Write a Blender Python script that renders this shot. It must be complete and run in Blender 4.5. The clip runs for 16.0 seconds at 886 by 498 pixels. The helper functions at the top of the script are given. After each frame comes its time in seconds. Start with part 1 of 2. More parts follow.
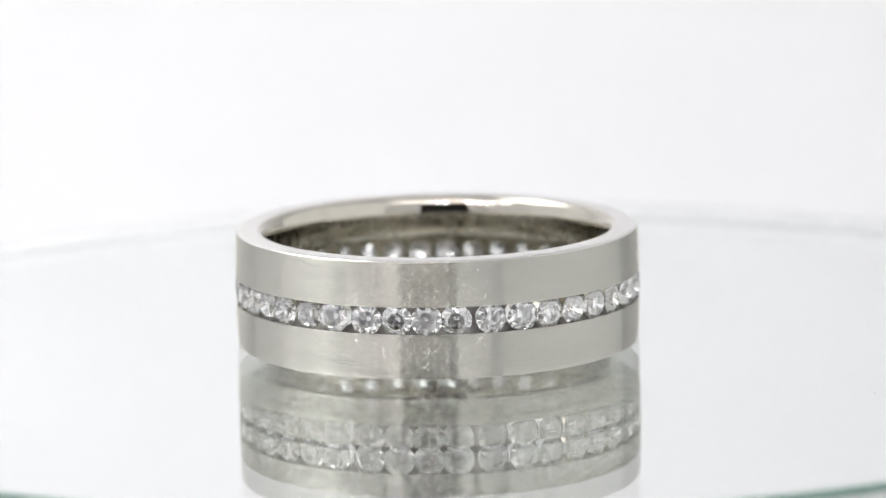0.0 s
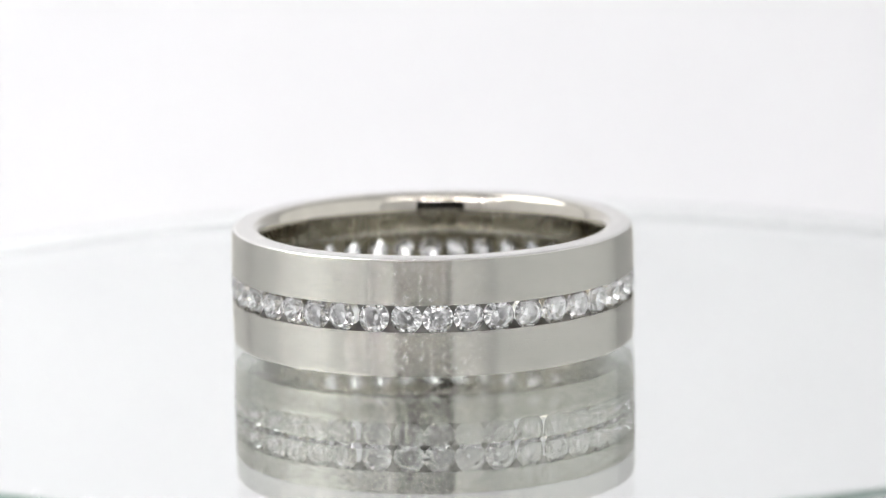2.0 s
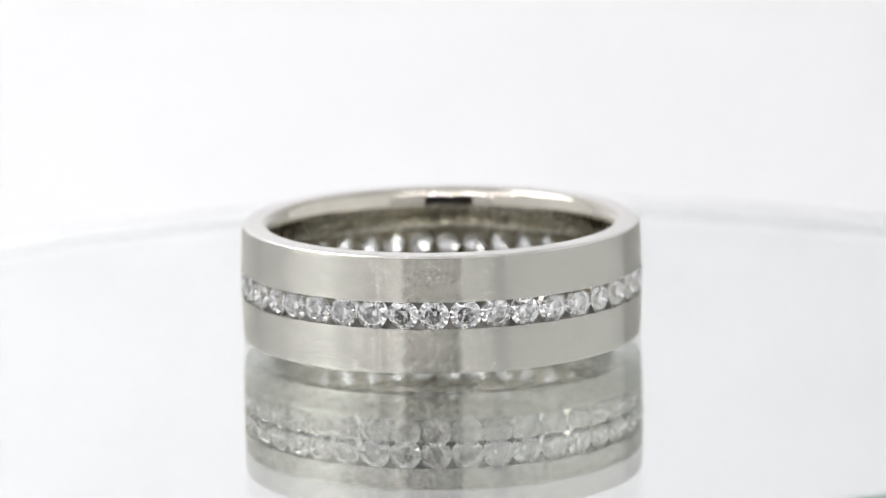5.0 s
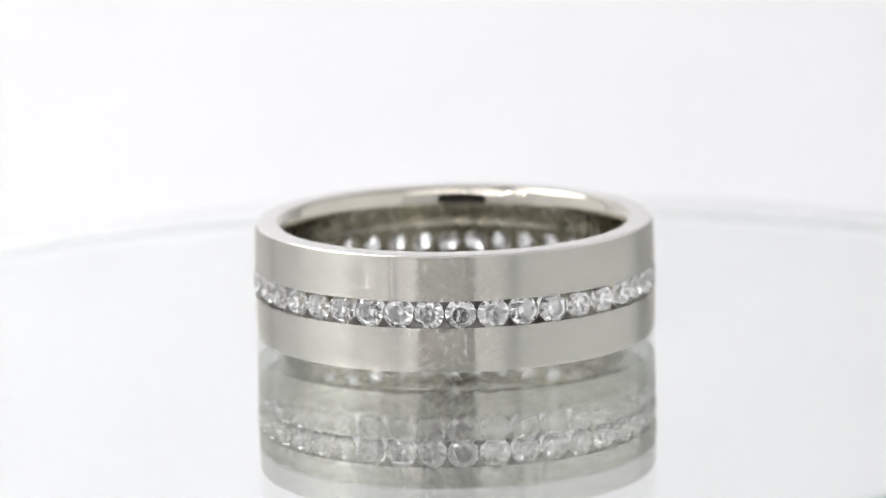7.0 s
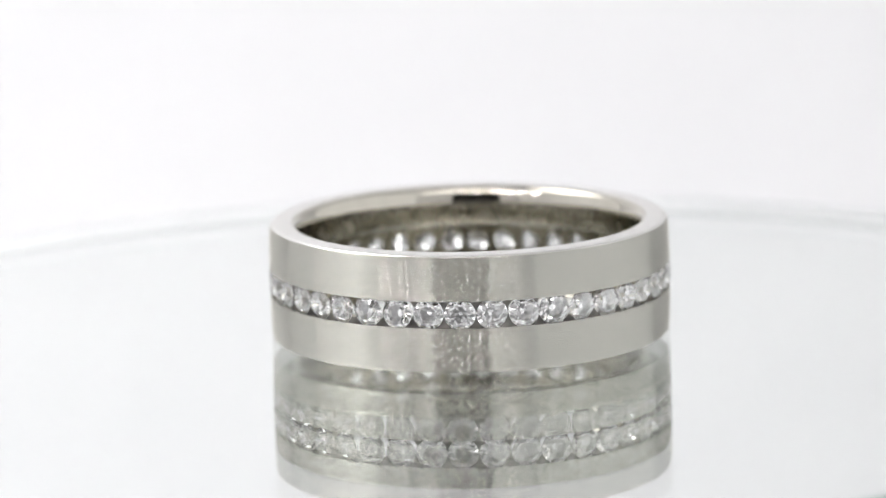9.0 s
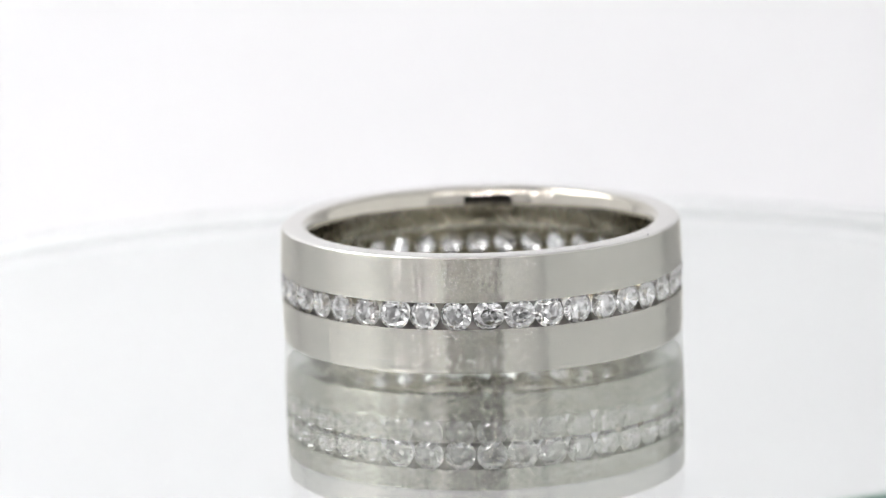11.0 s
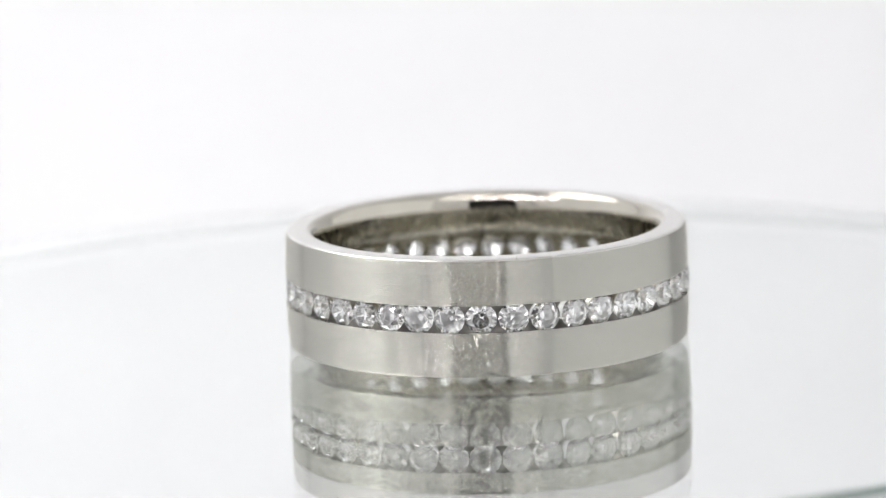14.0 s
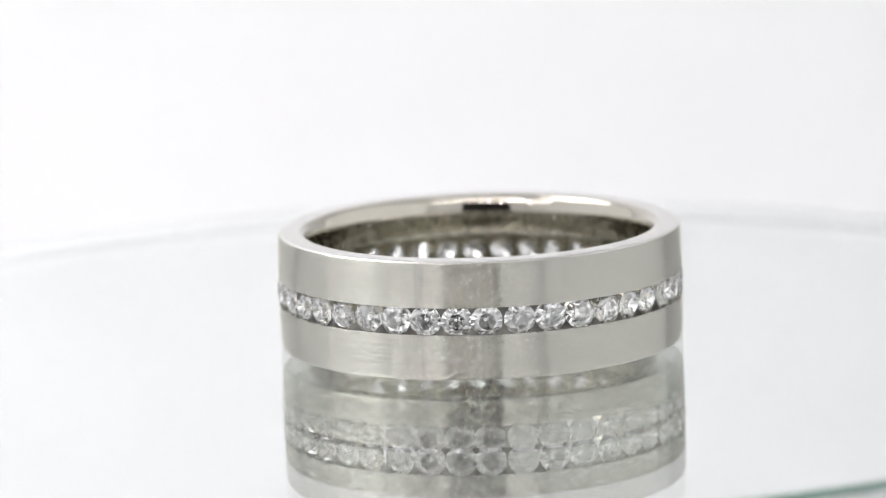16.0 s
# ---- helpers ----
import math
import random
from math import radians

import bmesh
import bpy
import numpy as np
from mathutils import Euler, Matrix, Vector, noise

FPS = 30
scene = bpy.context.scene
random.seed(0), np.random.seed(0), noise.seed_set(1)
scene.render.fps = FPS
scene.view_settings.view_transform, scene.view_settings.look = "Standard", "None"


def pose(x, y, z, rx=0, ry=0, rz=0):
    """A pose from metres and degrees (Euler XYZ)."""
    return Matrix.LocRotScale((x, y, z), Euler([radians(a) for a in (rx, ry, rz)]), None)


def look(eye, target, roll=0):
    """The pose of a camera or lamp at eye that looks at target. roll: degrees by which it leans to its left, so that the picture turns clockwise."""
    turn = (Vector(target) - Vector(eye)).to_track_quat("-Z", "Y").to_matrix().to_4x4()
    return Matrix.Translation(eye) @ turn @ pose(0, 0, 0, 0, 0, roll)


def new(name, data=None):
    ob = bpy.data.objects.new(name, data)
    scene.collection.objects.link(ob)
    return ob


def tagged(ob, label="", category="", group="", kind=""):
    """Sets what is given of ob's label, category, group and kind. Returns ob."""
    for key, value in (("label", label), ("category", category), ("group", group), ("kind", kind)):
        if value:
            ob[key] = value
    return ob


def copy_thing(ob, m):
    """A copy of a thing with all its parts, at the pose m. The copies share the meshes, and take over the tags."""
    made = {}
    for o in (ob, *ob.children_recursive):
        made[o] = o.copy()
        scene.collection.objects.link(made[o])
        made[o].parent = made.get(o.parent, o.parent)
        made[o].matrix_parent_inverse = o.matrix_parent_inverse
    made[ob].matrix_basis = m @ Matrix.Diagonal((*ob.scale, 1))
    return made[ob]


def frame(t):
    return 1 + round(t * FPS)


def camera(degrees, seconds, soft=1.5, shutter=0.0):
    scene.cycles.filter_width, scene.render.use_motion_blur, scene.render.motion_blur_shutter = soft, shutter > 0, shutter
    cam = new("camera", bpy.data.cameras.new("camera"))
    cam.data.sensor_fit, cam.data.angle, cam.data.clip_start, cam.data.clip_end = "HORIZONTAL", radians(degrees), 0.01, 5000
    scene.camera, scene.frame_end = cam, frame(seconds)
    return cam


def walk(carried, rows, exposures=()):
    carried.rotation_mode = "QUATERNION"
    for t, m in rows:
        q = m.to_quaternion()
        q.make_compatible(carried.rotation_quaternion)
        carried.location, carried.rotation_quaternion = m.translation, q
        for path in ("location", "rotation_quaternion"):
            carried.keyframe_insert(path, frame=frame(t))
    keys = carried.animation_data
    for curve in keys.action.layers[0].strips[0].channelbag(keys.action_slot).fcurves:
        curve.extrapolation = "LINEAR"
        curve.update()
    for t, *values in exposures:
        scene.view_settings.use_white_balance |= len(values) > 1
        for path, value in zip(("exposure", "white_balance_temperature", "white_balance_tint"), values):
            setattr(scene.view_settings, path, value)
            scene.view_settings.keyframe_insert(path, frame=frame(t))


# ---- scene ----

# The turntable: axis, turn in degrees per second, lean of the plate.
AXIS_X = -0.000316
SPIN = -16.022
LEAN, LEAN_TO = -0.491, 51.673
RING_OFF, RING_AT = 0.001432, 213.994
PLATE_OFF, PLATE_AT = 0.000416, 80.3

EYE = Vector((0.0, -0.240188, 0.049649))
PITCH, YAW, ROLL = radians(-10.623), radians(-0.28), -1.394
AIM = EYE + Vector((math.sin(YAW) * math.cos(PITCH), math.cos(YAW) * math.cos(PITCH), math.sin(PITCH)))

cam = camera(10.663, 16.0, soft=0.85)
cam.data.dof.use_dof = True
cam.data.dof.focus_distance = 0.2345
cam.data.dof.aperture_fstop = 42.0
walk(cam, [(0.0, look(EYE, AIM, ROLL)), (16.0, look(EYE, AIM, ROLL))], exposures=[(0.0, 0.0), (16.0, 0.0)])

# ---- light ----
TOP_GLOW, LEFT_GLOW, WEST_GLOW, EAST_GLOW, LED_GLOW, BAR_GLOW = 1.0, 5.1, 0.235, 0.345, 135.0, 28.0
scene.cycles.max_bounces = 24
scene.cycles.transmission_bounces = 24
scene.cycles.glossy_bounces = 16
world = bpy.data.worlds.new("world")
scene.world = world
world.use_nodes = True
world.node_tree.nodes["Background"].inputs["Color"].default_value = (0.02, 0.02, 0.022, 1)


# ---- materials ----
def material(name, color=(0.8, 0.8, 0.8), rough=0.5, metal=0.0, glow=0.0):
    m = bpy.data.materials.new(name)
    m.use_nodes = True
    b = m.node_tree.nodes["Principled BSDF"]
    b.inputs["Base Color"].default_value = (*color, 1)
    b.inputs["Roughness"].default_value = rough
    b.inputs["Metallic"].default_value = metal
    if glow:
        b.inputs["Base Color"].default_value = (0.8, 0.8, 0.8, 1)
        b.inputs["Emission Color"].default_value = (*color, 1)
        b.inputs["Emission Strength"].default_value = glow
    return m


def node(m, kind, **inputs):
    n = m.node_tree.nodes.new(kind)
    for k, v in inputs.items():
        n.inputs[k.replace("_", " ")].default_value = v
    return n


def link(m, a, out, b, into):
    m.node_tree.links.new(a.outputs[out], b.inputs[into])


def ramp(m, stops):
    n = m.node_tree.nodes.new("ShaderNodeValToRGB")
    els = n.color_ramp.elements
    els[0].position, els[0].color = stops[0][0], (*stops[0][1], 1)
    els[1].position, els[1].color = stops[-1][0], (*stops[-1][1], 1)
    for at, c in stops[1:-1]:
        els.new(at).color = (*c, 1)
    return n


def scaled_coords(m, scale):
    c = m.node_tree.nodes.new("ShaderNodeTexCoord")
    s = node(m, "ShaderNodeMapping")
    s.inputs["Scale"].default_value = scale
    link(m, c, "Object", s, "Vector")
    return s


def mottle(m, scale, c1, c2, rough=(0.4, 0.6), bump=0.0, detail=4.0, depth=0.0002):
    """Two-tone variation of colour and roughness with a fine relief."""
    b = m.node_tree.nodes["Principled BSDF"]
    s = scaled_coords(m, (scale, scale, scale))
    n = node(m, "ShaderNodeTexNoise", Scale=1.0, Detail=detail)
    link(m, s, "Vector", n, "Vector")
    r = ramp(m, [(0.3, c1), (0.7, c2)])
    link(m, n, "Fac", r, "Fac")
    link(m, r, "Color", b, "Base Color")
    q = node(m, "ShaderNodeMapRange")
    q.inputs["To Min"].default_value, q.inputs["To Max"].default_value = rough
    link(m, n, "Fac", q, "Value")
    link(m, q, "Result", b, "Roughness")
    if bump:
        f = node(m, "ShaderNodeTexNoise", Scale=12.0, Detail=3.0)
        link(m, s, "Vector", f, "Vector")
        u = node(m, "ShaderNodeBump", Strength=bump, Distance=depth)
        link(m, f, "Fac", u, "Height")
        link(m, u, "Normal", b, "Normal")
    return m


GOLD = (0.83, 0.815, 0.745)


def brushed_gold():
    """Fine turning marks run round the band, so gloss spreads up and down and hardly sideways."""
    m = bpy.data.materials.new("brushed_white_gold")
    m.use_nodes = True
    tree = m.node_tree
    tree.nodes.remove(tree.nodes["Principled BSDF"])
    g = node(m, "ShaderNodeBsdfAnisotropic", Anisotropy=1.0, Rotation=0.0)
    g.distribution = "MULTI_GGX"
    t = node(m, "ShaderNodeTangent")
    t.direction_type, t.axis = "RADIAL", "Z"
    link(m, t, "Tangent", g, "Tangent")
    fine = scaled_coords(m, (500, 500, 14000))
    n = node(m, "ShaderNodeTexNoise", Scale=1.0, Detail=2.0, Roughness=0.6)
    link(m, fine, "Vector", n, "Vector")
    broad = scaled_coords(m, (1300, 1300, 13000))
    w = node(m, "ShaderNodeTexNoise", Scale=1.0, Detail=2.0)
    link(m, broad, "Vector", w, "Vector")
    q = node(m, "ShaderNodeMapRange")
    q.inputs["From Min"].default_value, q.inputs["From Max"].default_value = 0.3, 0.7
    q.inputs["To Min"].default_value, q.inputs["To Max"].default_value = 0.30, 0.34
    link(m, w, "Fac", q, "Value")
    link(m, q, "Result", g, "Roughness")
    u = node(m, "ShaderNodeBump", Strength=0.3, Distance=0.000006)
    link(m, n, "Fac", u, "Height")
    link(m, u, "Normal", g, "Normal")
    r = ramp(m, [(0.3, (0.77, 0.755, 0.685)), (0.7, GOLD)])
    link(m, n, "Fac", r, "Fac")
    link(m, r, "Color", g, "Color")
    link(m, g, "BSDF", tree.nodes["Material Output"], "Surface")
    return m


def polished_gold():
    m = material("polished_white_gold", (0.70, 0.66, 0.57), 0.1, 1.0)
    mottle(m, 900, (0.51, 0.485, 0.425), (0.56, 0.535, 0.47), rough=(0.0, 0.03), bump=0.03, depth=0.000001)
    return m


def gem_glass():
    m = bpy.data.materials.new("diamond")
    m.use_nodes = True
    tree = m.node_tree
    tree.nodes.remove(tree.nodes["Principled BSDF"])
    g = node(m, "ShaderNodeBsdfGlass", Roughness=0.0, IOR=2.42)
    g.inputs["Color"].default_value = (0.995, 0.995, 0.995, 1)
    link(m, g, "BSDF", tree.nodes["Material Output"], "Surface")
    return m


def plate_glass(rough=0.0, tint=(0.99, 0.998, 0.9945, 1)):
    m = bpy.data.materials.new("clear_glass")
    m.use_nodes = True
    tree = m.node_tree
    tree.nodes.remove(tree.nodes["Principled BSDF"])
    g = node(m, "ShaderNodeBsdfGlass", Roughness=rough, IOR=1.52)
    g.inputs["Color"].default_value = tint
    link(m, g, "BSDF", tree.nodes["Material Output"], "Surface")
    return m


def frosted_side():
    """Frosted lower part of the plate's edge: scatters the light from outside into the glass."""
    m = plate_glass(0.3, (0.93, 0.98, 0.96, 1))
    m.name = "frosted_glass"
    tree = m.node_tree
    t = node(m, "ShaderNodeBsdfTranslucent")
    t.inputs["Color"].default_value = (0.985, 0.995, 0.99, 1)
    x = node(m, "ShaderNodeMixShader", Fac=0.96)
    out = tree.nodes["Material Output"]
    tree.links.new(out.inputs["Surface"].links[0].from_socket, x.inputs[1])
    tree.links.new(t.outputs[0], x.inputs[2])
    tree.links.new(x.outputs[0], out.inputs["Surface"])
    return m


def edge_glass():
    """Ground edge of the plate: green where the glass is clean, grey where it is worn."""
    m = material("ground_glass_edge", (0.1, 0.4, 0.3), 0.35)
    mottle(m, 45, (0.03, 0.2, 0.13), (0.27, 0.29, 0.28), rough=(0.2, 0.5), bump=0.2, detail=5)
    tree = m.node_tree
    t = node(m, "ShaderNodeBsdfTranslucent")
    t.inputs["Color"].default_value = (0.93, 0.98, 0.96, 1)
    x = node(m, "ShaderNodeMixShader", Fac=0.2)
    tree.links.new(tree.nodes["Principled BSDF"].outputs[0], x.inputs[1])
    tree.links.new(t.outputs[0], x.inputs[2])
    tree.links.new(x.outputs[0], tree.nodes["Material Output"].inputs["Surface"])
    return m


BRUSHED, POLISHED, DIAMOND = brushed_gold(), polished_gold(), gem_glass()
# White gold toned dark: the shade inside the ring is in the colour.
SHADED_INSIDE = mottle(material("shaded_satin_inside", GOLD, 0.15, 1.0), 1200, (0.25, 0.23, 0.17), (0.33, 0.305, 0.24), rough=(0.2, 0.34))
RIM = mottle(material("polished_rim", GOLD, 0.2, 1.0), 1500, (0.76, 0.75, 0.72), (0.81, 0.80, 0.77), rough=(0.22, 0.3))
PLATE, EDGE, SIDE = plate_glass(), edge_glass(), frosted_side()
# Darker copy of the rim metal: shade under the band, put into its colour.
SHADED_FOOT = mottle(material("shaded_polished_foot", GOLD, 0.1, 1.0), 1500, (0.47, 0.46, 0.43), (0.53, 0.52, 0.49), rough=(0.03, 0.08))
# Dark grey tone paints the shade in the gaps between the stones.
SHADED_SEAT = mottle(material("shaded_stone_channel", GOLD, 0.3, 1.0), 1500, (0.30, 0.295, 0.28), (0.40, 0.39, 0.37), rough=(0.25, 0.4))
SILVER = material("silver_backing", (0.972, 0.975, 0.972), 0.0, 1.0)
PAPER = mottle(material("white_backdrop"), 25, (0.80, 0.80, 0.81), (0.83, 0.83, 0.835), rough=(0.8, 0.95), bump=0.1)
FABRIC = mottle(material("white_tent_fabric"), 60, (0.77, 0.77, 0.78), (0.82, 0.82, 0.82), rough=(0.85, 0.95), bump=0.2)
BASE = mottle(material("white_plastic"), 80, (0.74, 0.74, 0.73), (0.8, 0.8, 0.79), rough=(0.35, 0.5), bump=0.05)
DARK = mottle(material("dark_room_wall"), 8, (0.05, 0.05, 0.052), (0.085, 0.082, 0.082), rough=(0.7, 0.9), bump=0.1)
TOP_LIGHT = material("ceiling_diffuser", (1.0, 0.99, 0.985), 0.9, 0.0, TOP_GLOW)
LEFT_LIGHT = material("fill_lamp_diffuser", (1.0, 0.99, 0.99), 0.9, 0.0, LEFT_GLOW)
# Fill glow put into the side walls to brighten the ring's flanks.
WEST_LIGHT = material("west_fill_fabric", (0.97, 0.98, 1.0), 0.9, 0.0, WEST_GLOW)
EAST_LIGHT = material("east_fill_fabric", (0.965, 0.99, 0.985), 0.9, 0.0, EAST_GLOW)
LED = material("led_glow", (1.0, 0.92, 0.965), 0.5, 0.0, LED_GLOW)
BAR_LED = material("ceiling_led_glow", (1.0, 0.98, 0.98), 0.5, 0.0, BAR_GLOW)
STRIP = mottle(material("strip_tape"), 200, (0.62, 0.62, 0.6), (0.7, 0.7, 0.68), rough=(0.5, 0.6))
DUST = mottle(material("dark_dust"), 9000, (0.05, 0.045, 0.04), (0.12, 0.11, 0.1), rough=(0.9, 0.95))


# ---- mesh helpers ----
def part(name, bm, mats, parent=None, label="", smooth=False):
    me = bpy.data.meshes.new(name)
    bm.to_mesh(me)
    bm.free()
    for m in mats if isinstance(mats, (list, tuple)) else [mats]:
        me.materials.append(m)
    for p in me.polygons:
        p.use_smooth = smooth
    ob = new(name, me)
    ob.parent = parent
    if label:
        ob["label"] = label
    return ob


def box(bm, lo, hi, bevel=0.0):
    c = [(a + b) / 2 for a, b in zip(lo, hi)]
    s = [b - a for a, b in zip(lo, hi)]
    made = bmesh.ops.create_cube(bm, size=1.0, matrix=Matrix.Translation(c) @ Matrix.Diagonal((*s, 1)))
    if bevel:
        edges = {e for v in made["verts"] for e in v.link_edges}
        bmesh.ops.bevel(bm, geom=list(edges), offset=bevel, segments=2, affect="EDGES", profile=0.5)


def revolve(bm, profile, steps, slots=None, marks=None):
    """Turn a closed profile of (radius, height) about z; slots: a material slot for each of its sides; marks: small steps in radius, by step and point."""
    n = len(profile)
    rings = []
    for i in range(steps):
        a = 2 * math.pi * i / steps
        line = profile if marks is None else [(r + marks[i, j], z) for j, (r, z) in enumerate(profile)]
        rings.append([bm.verts.new((r * math.cos(a), r * math.sin(a), z)) for r, z in line])
    for i in range(steps):
        a, b = rings[i], rings[(i + 1) % steps]
        for j in range(n):
            k = (j + 1) % n
            f = bm.faces.new((a[j], b[j], b[k], a[k]))
            if slots:
                f.material_index = slots[j]


def arc(cx, cz, rx, rz, start, end, steps):
    return [(cx + rx * math.cos(radians(start + (end - start) * i / steps)),
             cz + rz * math.sin(radians(start + (end - start) * i / steps))) for i in range(steps + 1)]


# ---- the light tent ----
def tent():
    bm = bmesh.new()
    sweep = [(-0.62, -0.04), (0.08, -0.04)] + arc(0.08, 0.14, 0.18, 0.18, -90, 0, 24) + [(0.26, 0.46)]
    back = [(y + 0.004 if i > 1 else y, z - 0.004 if i < 3 else z) for i, (y, z) in enumerate(sweep)]
    loop = sweep + back[::-1]
    ends = [[bm.verts.new((x, y, z)) for y, z in loop] for x in (-0.30, 0.30)]
    n = len(loop)
    for j in range(n):
        bm.faces.new((ends[0][j], ends[0][(j + 1) % n], ends[1][(j + 1) % n], ends[1][j]))
    m = len(sweep)
    for e in ends:
        for j in range(m - 1):
            bm.faces.new((e[j], e[j + 1], e[n - 2 - j], e[n - 1 - j]))
    bmesh.ops.recalc_face_normals(bm, faces=bm.faces)
    tagged(part("backdrop", bm, PAPER, smooth=True), "seamless white paper sweep curving up behind the turntable", "backdrop", kind="structure")

    for name, x0, x1, y0, y1, m in (("wall_west", -0.31, -0.302, -0.40, 0.27, WEST_LIGHT),
                                    ("wall_east", 0.302, 0.31, -0.40, 0.27, EAST_LIGHT)):
        bm = bmesh.new()
        box(bm, (x0, y0, -0.05), (x1, y1, 0.47))
        tagged(part(name, bm, m), "white side wall of the light tent, with an added fill glow", "wall", kind="structure")
    bm = bmesh.new()
    box(bm, (-0.31, -0.40, 0.472), (0.31, 0.27, 0.48))
    tagged(part("ceiling", bm, FABRIC), "white fabric roof of the light tent", "ceiling", kind="structure")
    lamp = tagged(new("light_panel"), "wide white diffuser panel under the tent roof", "lamp")
    bm = bmesh.new()
    box(bm, (-0.25, -0.385, 0.452), (0.25, -0.205, 0.462))
    part("diffuser", bm, TOP_LIGHT, lamp)
    bm = bmesh.new()
    box(bm, (-0.256, -0.391, 0.4625), (0.256, -0.199, 0.4715), 0.002)
    part("housing", bm, BASE, lamp)

    # Unseen lamp, added to make the backdrop brighter on the left.
    side = tagged(new("fill_softbox"), "tilted white fill lamp added out of view, high inside the tent", "lamp")
    side.matrix_basis = look((-0.21, 0.08, 0.31), (0.03, 0.10, 0.02))
    bm = bmesh.new()
    box(bm, (-0.11, -0.08, -0.012), (0.11, 0.08, -0.004))
    part("diffuser", bm, LEFT_LIGHT, side)
    bm = bmesh.new()
    box(bm, (-0.114, -0.084, -0.0036), (0.114, 0.084, 0.02), 0.006)
    part("housing", bm, BASE, side)
    bm = bmesh.new()
    bmesh.ops.create_cone(bm, cap_ends=True, segments=16, radius1=0.004, radius2=0.004, depth=0.17)
    rod = part("rod", bm, BASE, side)
    rod.matrix_basis = side.matrix_basis.inverted() @ Matrix.Translation((-0.22, 0.08, 0.388))

    # front wall with the opening through which the ring is filmed
    bm = bmesh.new()
    left, right, low, high = OPEN
    box(bm, (-0.301, -0.408, -0.039), (left, -0.402, 0.471))
    box(bm, (right, -0.408, -0.039), (0.301, -0.402, 0.471))
    box(bm, (left, -0.408, high), (right, -0.402, 0.471))
    box(bm, (left, -0.408, -0.039), (right, -0.402, low))
    tagged(part("wall_south", bm, FABRIC), "white tent front with a square opening", "wall", kind="structure")
    bm = bmesh.new()
    box(bm, (-0.31, -0.63, -0.05), (0.31, -0.622, 0.48))
    tagged(part("wall_room", bm, DARK), "dark wall of the room beyond the tent", "wall", kind="structure")
    bm = bmesh.new()
    box(bm, (-0.31, -0.621, 0.472), (0.31, -0.41, 0.48))
    box(bm, (-0.31, -0.621, -0.039), (-0.302, -0.41, 0.471))
    box(bm, (0.302, -0.621, -0.039), (0.31, -0.41, 0.471))
    tagged(part("wall_hood", bm, DARK), "dark hood around the opening of the tent", "wall", kind="structure")


OPEN = (-0.17, 0.08, 0.004, 0.42)


def led_strip():
    """A flexible strip bent in an arc round the ring, over the lens, hung on two rods."""
    strip = tagged(new("led_strip"), "curved narrow white strip with a row of small white lamps", "lamp")
    strip.location = (0, 0, 0.147)
    far = 0.17

    def at(deg):
        return Matrix.Rotation(radians(deg), 4, "Z") @ Matrix.Translation((0, -far, 0)) @ Matrix.Rotation(radians(45), 4, "X")
    bm = bmesh.new()
    rows = []
    for k in range(79):
        m = at(-66 + k)
        rows.append([bm.verts.new(m @ Vector((0, y, z))) for y, z in ((-0.0035, 0.0), (0.0035, 0.0), (0.0035, 0.0014), (-0.0035, 0.0014))])
    for a, b in zip(rows, rows[1:]):
        for j in range(4):
            bm.faces.new((a[j], b[j], b[(j + 1) % 4], a[(j + 1) % 4]))
    bm.faces.new(rows[0])
    bm.faces.new(rows[-1][::-1])
    bmesh.ops.recalc_face_normals(bm, faces=bm.faces)
    part("tape", bm, STRIP, strip)
    for deg in (6, -1.5, -8, -18.5, -24.5, -30, -35.5, -41, -46, -54, -59):
        bm = bmesh.new()
        box(bm, (-0.0019, -0.0028, -0.0016), (0.0019, 0.0028, -0.0002))
        part("led", bm, LED, strip).matrix_basis = at(deg)
    for deg in (-64, 10):
        bm = bmesh.new()
        box(bm, (-0.002, -0.006, -0.001), (0.002, 0.006, 0.0025), 0.0005)
        part("clip", bm, BASE, strip).matrix_basis = at(deg)
        bm = bmesh.new()
        bmesh.ops.create_cone(bm, cap_ends=True, segments=10, radius1=0.0012, radius2=0.0012, depth=0.3236)
        p = at(deg).translation
        part("rod", bm, BASE, strip).matrix_basis = Matrix.Translation((p.x, p.y, 0.1632))


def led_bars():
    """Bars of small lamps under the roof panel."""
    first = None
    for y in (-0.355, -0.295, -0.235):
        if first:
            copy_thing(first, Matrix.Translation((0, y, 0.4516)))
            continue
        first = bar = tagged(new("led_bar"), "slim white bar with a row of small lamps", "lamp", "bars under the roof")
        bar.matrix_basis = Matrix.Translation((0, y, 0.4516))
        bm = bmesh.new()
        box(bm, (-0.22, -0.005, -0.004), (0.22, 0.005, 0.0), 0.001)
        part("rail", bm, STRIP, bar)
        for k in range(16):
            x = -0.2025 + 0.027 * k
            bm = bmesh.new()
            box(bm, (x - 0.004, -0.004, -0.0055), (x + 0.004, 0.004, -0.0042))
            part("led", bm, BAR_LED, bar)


# ---- the turntable ----
PLATE_R, PLATE_T = 0.03994, 0.0029


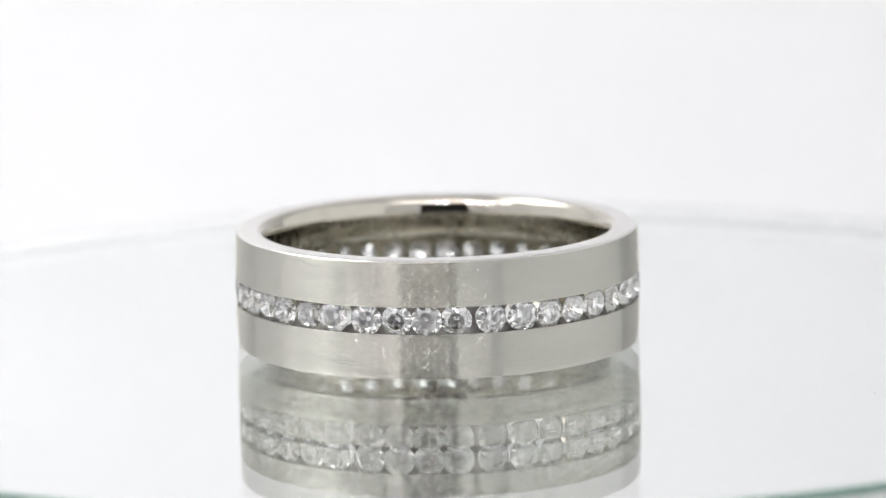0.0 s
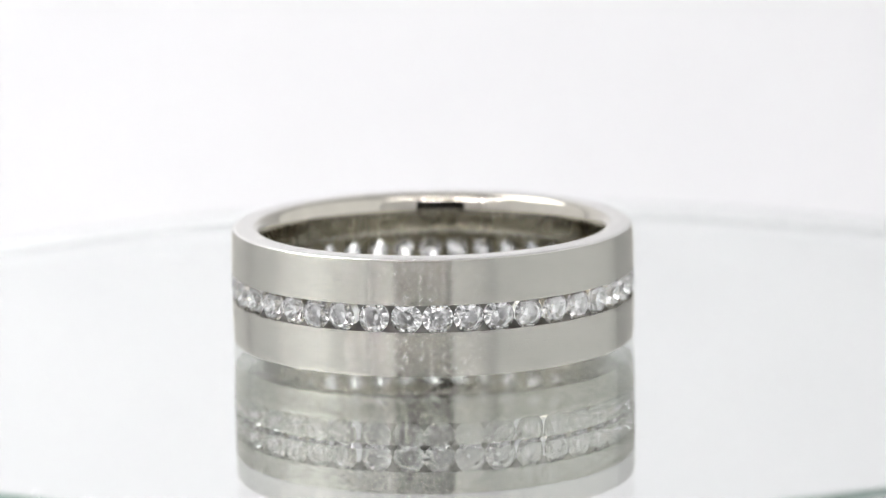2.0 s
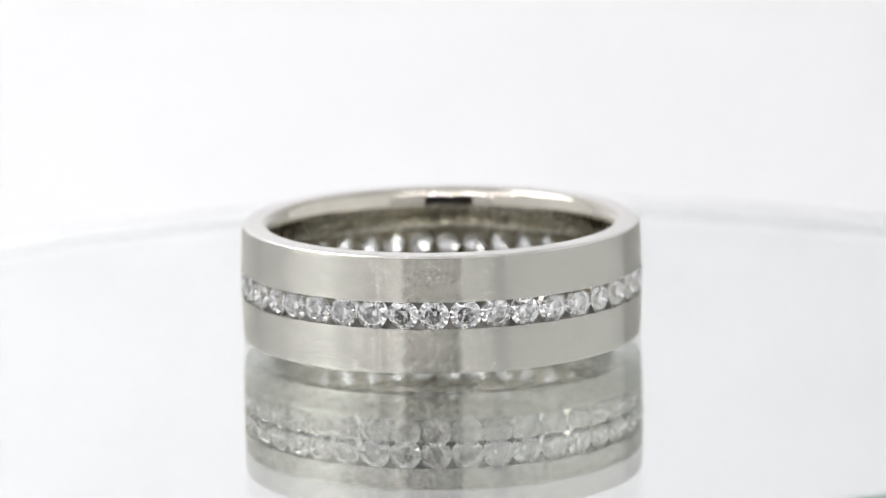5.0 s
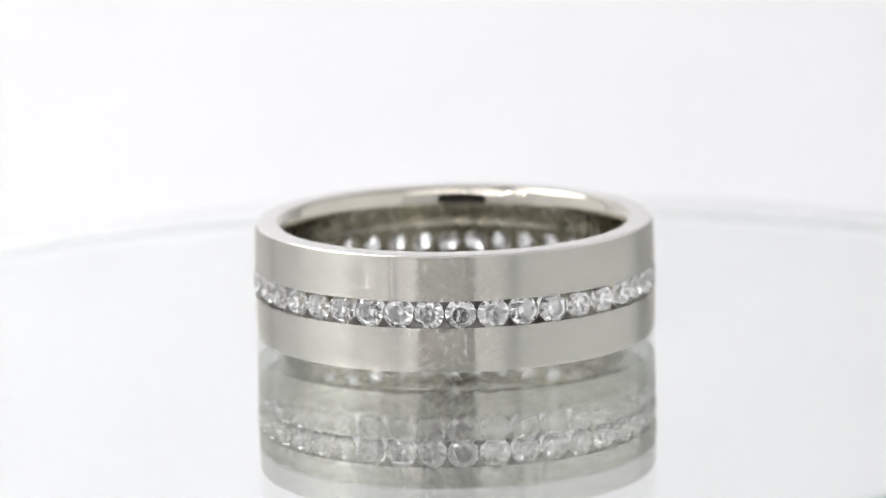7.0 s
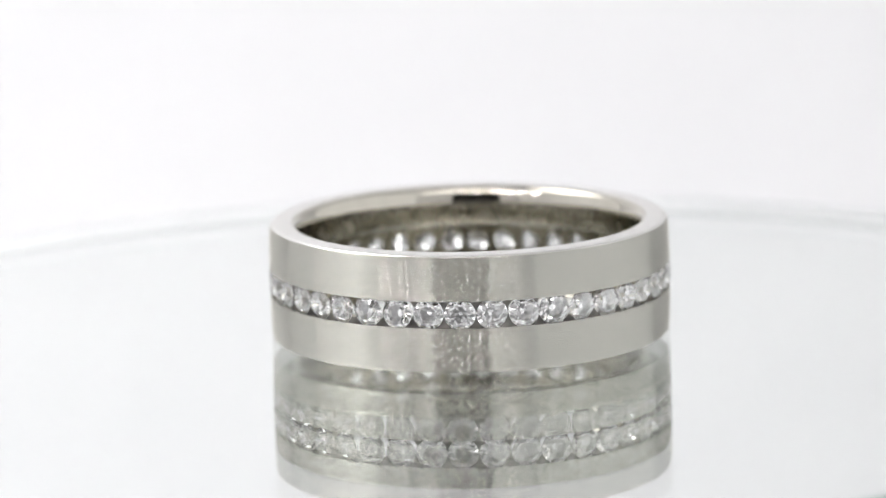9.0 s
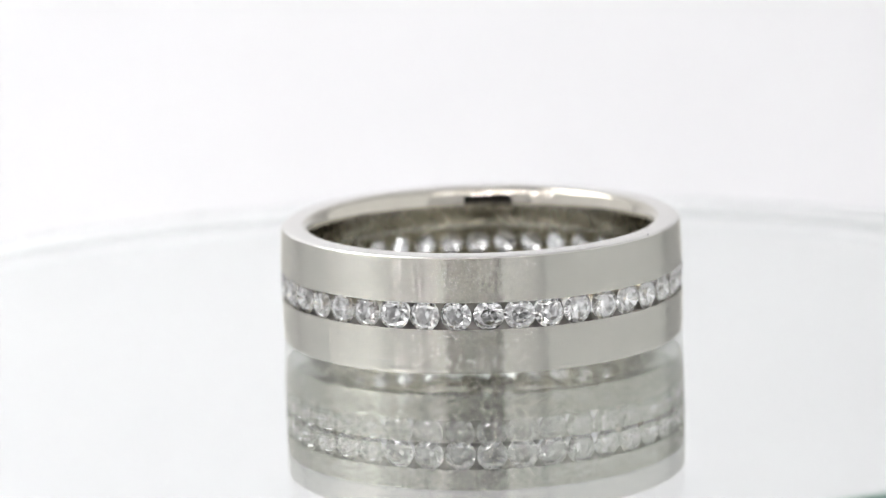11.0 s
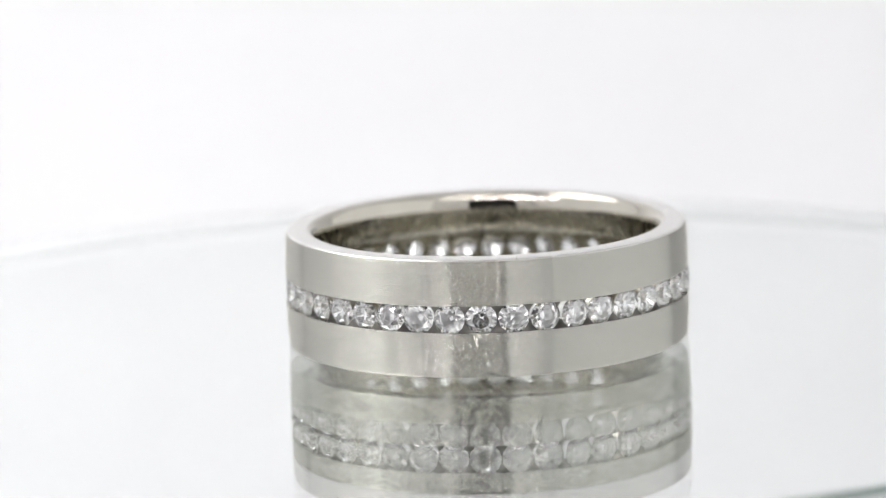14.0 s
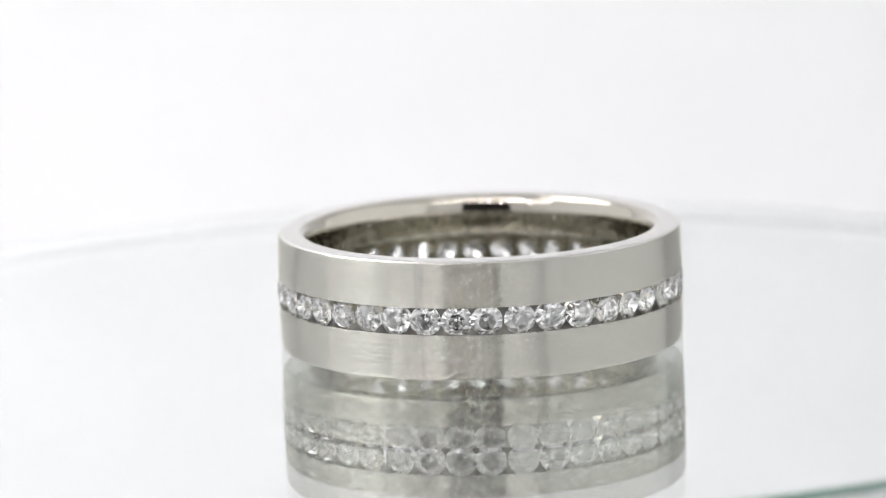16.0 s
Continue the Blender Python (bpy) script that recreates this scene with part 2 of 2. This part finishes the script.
def turntable():
    base = tagged(new("turntable_base"), "round white turntable base under the mirror plate", "turntable")
    base.location = (AXIS_X, 0, -0.04)
    bm = bmesh.new()
    revolve(bm, [(0.0001, 0.0), (0.026, 0.0)] + arc(0.026, 0.003, 0.004, 0.003, -90, 0, 4) + arc(0.026, 0.024, 0.004, 0.004, 0, 90, 5) + [(0.0001, 0.028)], 64)
    bmesh.ops.recalc_face_normals(bm, faces=bm.faces)
    part("housing", bm, BASE, base, smooth=True)
    bm = bmesh.new()
    revolve(bm, [(0.0001, 0.028), (0.013, 0.028), (0.013, 0.0364), (0.012, 0.0368), (0.0001, 0.0368)], 48)
    bmesh.ops.recalc_face_normals(bm, faces=bm.faces)
    part("spindle", bm, BASE, base)


def mirror_plate():
    plate = tagged(new("mirror_plate"), "round mirror glass turntable plate with a green edge", "mirror")
    bm = bmesh.new()
    c, r, t = 0.00012, PLATE_R, PLATE_T
    steps = 256
    profile = [(r - c, 0.0), (r, -c), (r, -0.0004), (r, -t + c), (r - c, -t)]
    rings = []
    for i in range(steps):
        a = 2 * math.pi * i / steps
        rings.append([bm.verts.new((q * math.cos(a), q * math.sin(a), z)) for q, z in profile])
    for i in range(steps):
        a, b = rings[i], rings[(i + 1) % steps]
        for j in range(4):
            f = bm.faces.new((a[j + 1], b[j + 1], b[j], a[j]))
            f.material_index = 1 if j < 2 else 3
            f.smooth = True
    bm.faces.new([q[0] for q in rings]).material_index = 0
    bm.faces.new([q[4] for q in rings][::-1]).material_index = 2
    bmesh.ops.recalc_face_normals(bm, faces=bm.faces)
    ob = part("glass", bm, [PLATE, EDGE, SILVER, SIDE], plate, "thick mirror glass with a ground green edge")
    # specks of dust on the glass
    off = Vector((PLATE_OFF * math.cos(radians(PLATE_AT)), PLATE_OFF * math.sin(radians(PLATE_AT)), 0))
    for dist, at, size, m in ((0.0193, -3.0, 0.00004, DUST), (0.0255, -38.6, 0.00004, DUST), (0.0152, -79.5, 0.000035, DUST)):
        bm = bmesh.new()
        bmesh.ops.create_icosphere(bm, subdivisions=2, radius=size)
        for v in bm.verts:
            v.co *= 1 + 0.5 * noise.noise(v.co * 9000 + Vector((at, 0, 0)))
            v.co.z = v.co.z * 0.6
        zlow = min(v.co.z for v in bm.verts)
        p = Vector((dist * math.cos(radians(at)), dist * math.sin(radians(at)), -zlow)) - off
        bmesh.ops.translate(bm, verts=bm.verts, vec=p)
        part("speck", bm, m, plate, "tiny dark speck of dust", smooth=True)
    # tiny mirror flakes added along the edge, for glints as they pass the lamps
    rnd = random.Random(11)
    for at in (57, 63, 75, 101, 104.5, 176, 261, 273, 277, 289, 298, 303, 306, 311):
        bm = bmesh.new()
        bmesh.ops.create_icosphere(bm, subdivisions=2, radius=0.00014)
        for v in bm.verts:
            v.co *= rnd.uniform(0.8, 1.15)
            v.co.z *= 0.8
        zlow = min(v.co.z for v in bm.verts)
        d = r - 0.00012
        bmesh.ops.translate(bm, verts=bm.verts, vec=(d * math.cos(radians(at)), d * math.sin(radians(at)), -zlow - 0.00004))
        part("glint_flake", bm, SILVER, plate, "tiny mirror flake added to make a glint")
    return plate


# ---- the ring ----
def turning_marks(steps, points, first, last, depth, run):
    """Fine uneven marks left by brushing round the band: depth in metres, run in steps of the turn."""
    rng = np.random.default_rng(first + points)
    lines = rng.normal(0, depth, (steps, last - first))
    wave = np.exp(-0.5 * (np.minimum(np.arange(steps), steps - np.arange(steps)) / run) ** 2)
    wave /= math.sqrt((wave ** 2).sum())
    soft = np.fft.irfft(np.fft.rfft(lines, axis=0) * np.fft.rfft(wave)[:, None], steps, axis=0)
    marks = np.zeros((steps, points))
    marks[:, first:last] = np.clip(soft, -2.5 * depth, 2.5 * depth)
    return marks


R, RI, H, ZC = 0.01035, 0.00868, 0.00597, 0.00297
SLOT = 0.00068
STONES, FIRST = 40, -2.9
# how far each stone sits from even spacing, in degrees
SHIFT = (-0.2, -0.4, -0.6, -0.5, -0.2, 0, 0, 0.1, 0.3, 0.4, 0.6, 0.4, 0.1, -0.1, 0, 0, 0.2, 0.2, 0.2, -0.4,
         -0.1, 0, 0, 0.2, 0, -1.0, -0.2, -0.8, 0.6, 0.5, -0.1, -0.8, 0.2, 0.6, 0.4, 0.2, -0.1, 0, 0.1, -0.2)


def ring():
    thing = tagged(new("wedding_ring"), "brushed white gold band channel-set with a row of diamonds", "ring")
    steps, rows = 720, 46
    b, lip = 0.00024, 0.00003
    # upper and lower half of the band, each a closed turned profile
    for side in (1, -1):
        half = H / 2 + (H / 2 - ZC) * side
        def zz(z):
            return ZC + side * z
        def crown(z):
            return R - 0.00007 * (z / half) ** 2
        side_line = [(crown(z), z) for z in (SLOT + lip + (half - b - SLOT - lip) * k / rows for k in range(1, rows + 1))]
        outer = [(R - 0.00022, SLOT + 0.00010), (R - 0.00012, SLOT), (R - lip, SLOT), (crown(SLOT + lip), SLOT + lip)] + side_line + arc(crown(half - b) - b, half - b, b, b, 15, 90, 6)
        shoulder = arc(RI + 0.00052, half - 0.0011, 0.00052, 0.0011, 90, 180, 14)
        inner = [(RI, 0.00115), (RI + 0.00008, 0.00105), (0.00905, 0.00102), (0.00905, SLOT + 0.00018), (0.00940, SLOT + 0.00018), (R - 0.00032, SLOT + 0.00018)]
        profile = [(r, zz(z)) for r, z in outer + shoulder + inner]
        first, last = 3, 3 + len(side_line)
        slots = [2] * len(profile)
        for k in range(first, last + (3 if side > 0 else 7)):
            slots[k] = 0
        # channel walls take the dark inside tone, as shade behind the lips
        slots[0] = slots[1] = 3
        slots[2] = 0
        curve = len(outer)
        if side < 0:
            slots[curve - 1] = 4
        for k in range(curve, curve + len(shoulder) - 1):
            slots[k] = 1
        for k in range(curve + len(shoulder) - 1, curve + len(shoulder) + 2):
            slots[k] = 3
        bm = bmesh.new()
        revolve(bm, profile, steps, slots, turning_marks(steps, len(profile), first + 1, last, 0.000008, 8))
        bmesh.ops.recalc_face_normals(bm, faces=bm.faces)
        half_band = part("band", bm, [BRUSHED, POLISHED, RIM, SHADED_INSIDE, SHADED_FOOT], thing, "brushed outside with polished inside and edges, shade toned into inside and underside", smooth=True)
        half_band.data.set_sharp_from_angle(angle=radians(42))
    # seat with one drilled hole under each stone
    bm = bmesh.new()
    step, seg, hole = 2 * math.pi / STONES, 20, 0.00058
    tall = SLOT + 0.00021
    for i in range(STONES):
        a0 = radians(FIRST) + i * step
        rims = []
        for rad in (0.00908, 0.00938):
            sq, ho = [], []
            for k in range(seg):
                a = 2 * math.pi * (k + 0.5) / seg
                cx, cz = math.cos(a), math.sin(a)
                f = 1 / max(abs(cx), abs(cz))
                sq.append((cx * f * step / 2, cz * f * tall))
                ho.append((hole * cx / rad, hole * cz))
            rims.append([[bm.verts.new((rad * math.cos(a0 + u), rad * math.sin(a0 + u), ZC + v)) for u, v in loop] for loop in (sq, ho)])
        (si, hi), (so, hh) = rims
        for k in range(seg):
            n = (k + 1) % seg
            bm.faces.new((si[k], si[n], hi[n], hi[k]))
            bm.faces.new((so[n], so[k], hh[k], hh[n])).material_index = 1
            bm.faces.new((hi[k], hi[n], hh[n], hh[k]))
    bmesh.ops.remove_doubles(bm, verts=bm.verts, dist=2e-6)
    bmesh.ops.recalc_face_normals(bm, faces=bm.faces)
    part("stone_seat", bm, [SHADED_INSIDE, SHADED_SEAT], thing, "pierced polished seat under the stones, coloured dark as in shade")
    stones(thing)
    # a mote of dust on the rim
    bm = bmesh.new()
    bmesh.ops.create_icosphere(bm, subdivisions=2, radius=0.00005)
    for v in bm.verts:
        v.co *= 1 + 0.5 * noise.noise(v.co * 9000)
    a = radians(142.6)
    bmesh.ops.translate(bm, verts=bm.verts, vec=((R - 0.00024) * math.cos(a), (R - 0.00024) * math.sin(a), H - 0.00001))
    part("speck", bm, DUST, thing, "tiny dark speck of dust", smooth=True)
    return thing


def brilliant():
    """A round brilliant of radius 1 with its girdle at height 0."""
    bm = bmesh.new()
    def at(rad, deg, z):
        return bm.verts.new((rad * math.cos(radians(deg)), rad * math.sin(radians(deg)), z))
    table = [at(0.55, 45 * k, 0.33) for k in range(8)]
    mid = [at(0.79, 45 * k + 22.5, 0.185) for k in range(8)]
    up = [at(1.0, 22.5 * k, 0.02) for k in range(16)]
    down = [at(1.0, 22.5 * k, -0.02) for k in range(16)]
    low = [at(0.24, 45 * k + 22.5, -0.665) for k in range(8)]
    tip = bm.verts.new((0, 0, -0.86))
    bm.faces.new(table)
    for k in range(8):
        n, g = (k + 1) % 8, 2 * k
        bm.faces.new((table[k], mid[k], table[n]))
        bm.faces.new((table[k], mid[k - 1], up[g]))
        bm.faces.new((table[k], up[g], mid[k]))
        bm.faces.new((mid[k], up[g], up[g + 1]))
        bm.faces.new((mid[k], up[g + 1], up[(g + 2) % 16]))
        bm.faces.new((tip, low[k], down[g]))
        bm.faces.new((tip, down[g], low[k - 1]))
        bm.faces.new((low[k], down[g + 1], down[g]))
        bm.faces.new((low[k], down[(g + 2) % 16], down[g + 1]))
    for k in range(16):
        n = (k + 1) % 16
        bm.faces.new((up[k], down[k], down[n], up[n]))
    bmesh.ops.recalc_face_normals(bm, faces=bm.faces)
    return bm


def stones(thing):
    rnd = random.Random(5)
    me = None
    for i in range(STONES):
        if me is None:
            bm = brilliant()
            bmesh.ops.scale(bm, vec=(0.00080, 0.00080, 0.00080), verts=bm.verts)
            ob = part("diamond", bm, DIAMOND, thing)
            me = ob.data
        else:
            ob = new("diamond", me)
            ob.parent = thing
        ob["label"] = "small round brilliant-cut clear diamond"
        a = radians(FIRST + 360 / STONES * i + SHIFT[i])
        rad = R - 0.00025
        out = Matrix.Translation((rad * math.cos(a), rad * math.sin(a), ZC)) @ Euler((0, math.pi / 2, a)).to_matrix().to_4x4()
        tip = Euler((radians(rnd.uniform(-6, 6)), radians(rnd.uniform(-6, 6)), rnd.uniform(0, 6.28))).to_matrix().to_4x4()
        s = rnd.uniform(0.98, 1.0)
        ob.matrix_basis = out @ tip @ Matrix.Diagonal((s, s, s, 1))


tent()
led_strip()
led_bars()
turntable()
mirror = mirror_plate()
band = ring()


# ---- what moves ----
def motions():
    lean_axis = Vector((math.sin(radians(LEAN_TO)), -math.cos(radians(LEAN_TO)), 0))
    lean = Matrix.Rotation(radians(LEAN), 4, lean_axis)
    plate_rows, ring_rows = [], []
    for i in range(65):
        t = i * 0.25
        turn = Matrix.Translation((AXIS_X, 0, 0)) @ Matrix.Rotation(radians(SPIN * t), 4, "Z") @ lean
        def off(d, a):
            return Matrix.Translation((d * math.cos(radians(a)), d * math.sin(radians(a)), 0))
        plate_rows.append((t, turn @ off(PLATE_OFF, PLATE_AT)))
        ring_rows.append((t, turn @ off(RING_OFF, RING_AT) @ Matrix.Translation((0, 0, 0.00001))))
    walk(mirror, plate_rows)
    walk(band, ring_rows)


motions()
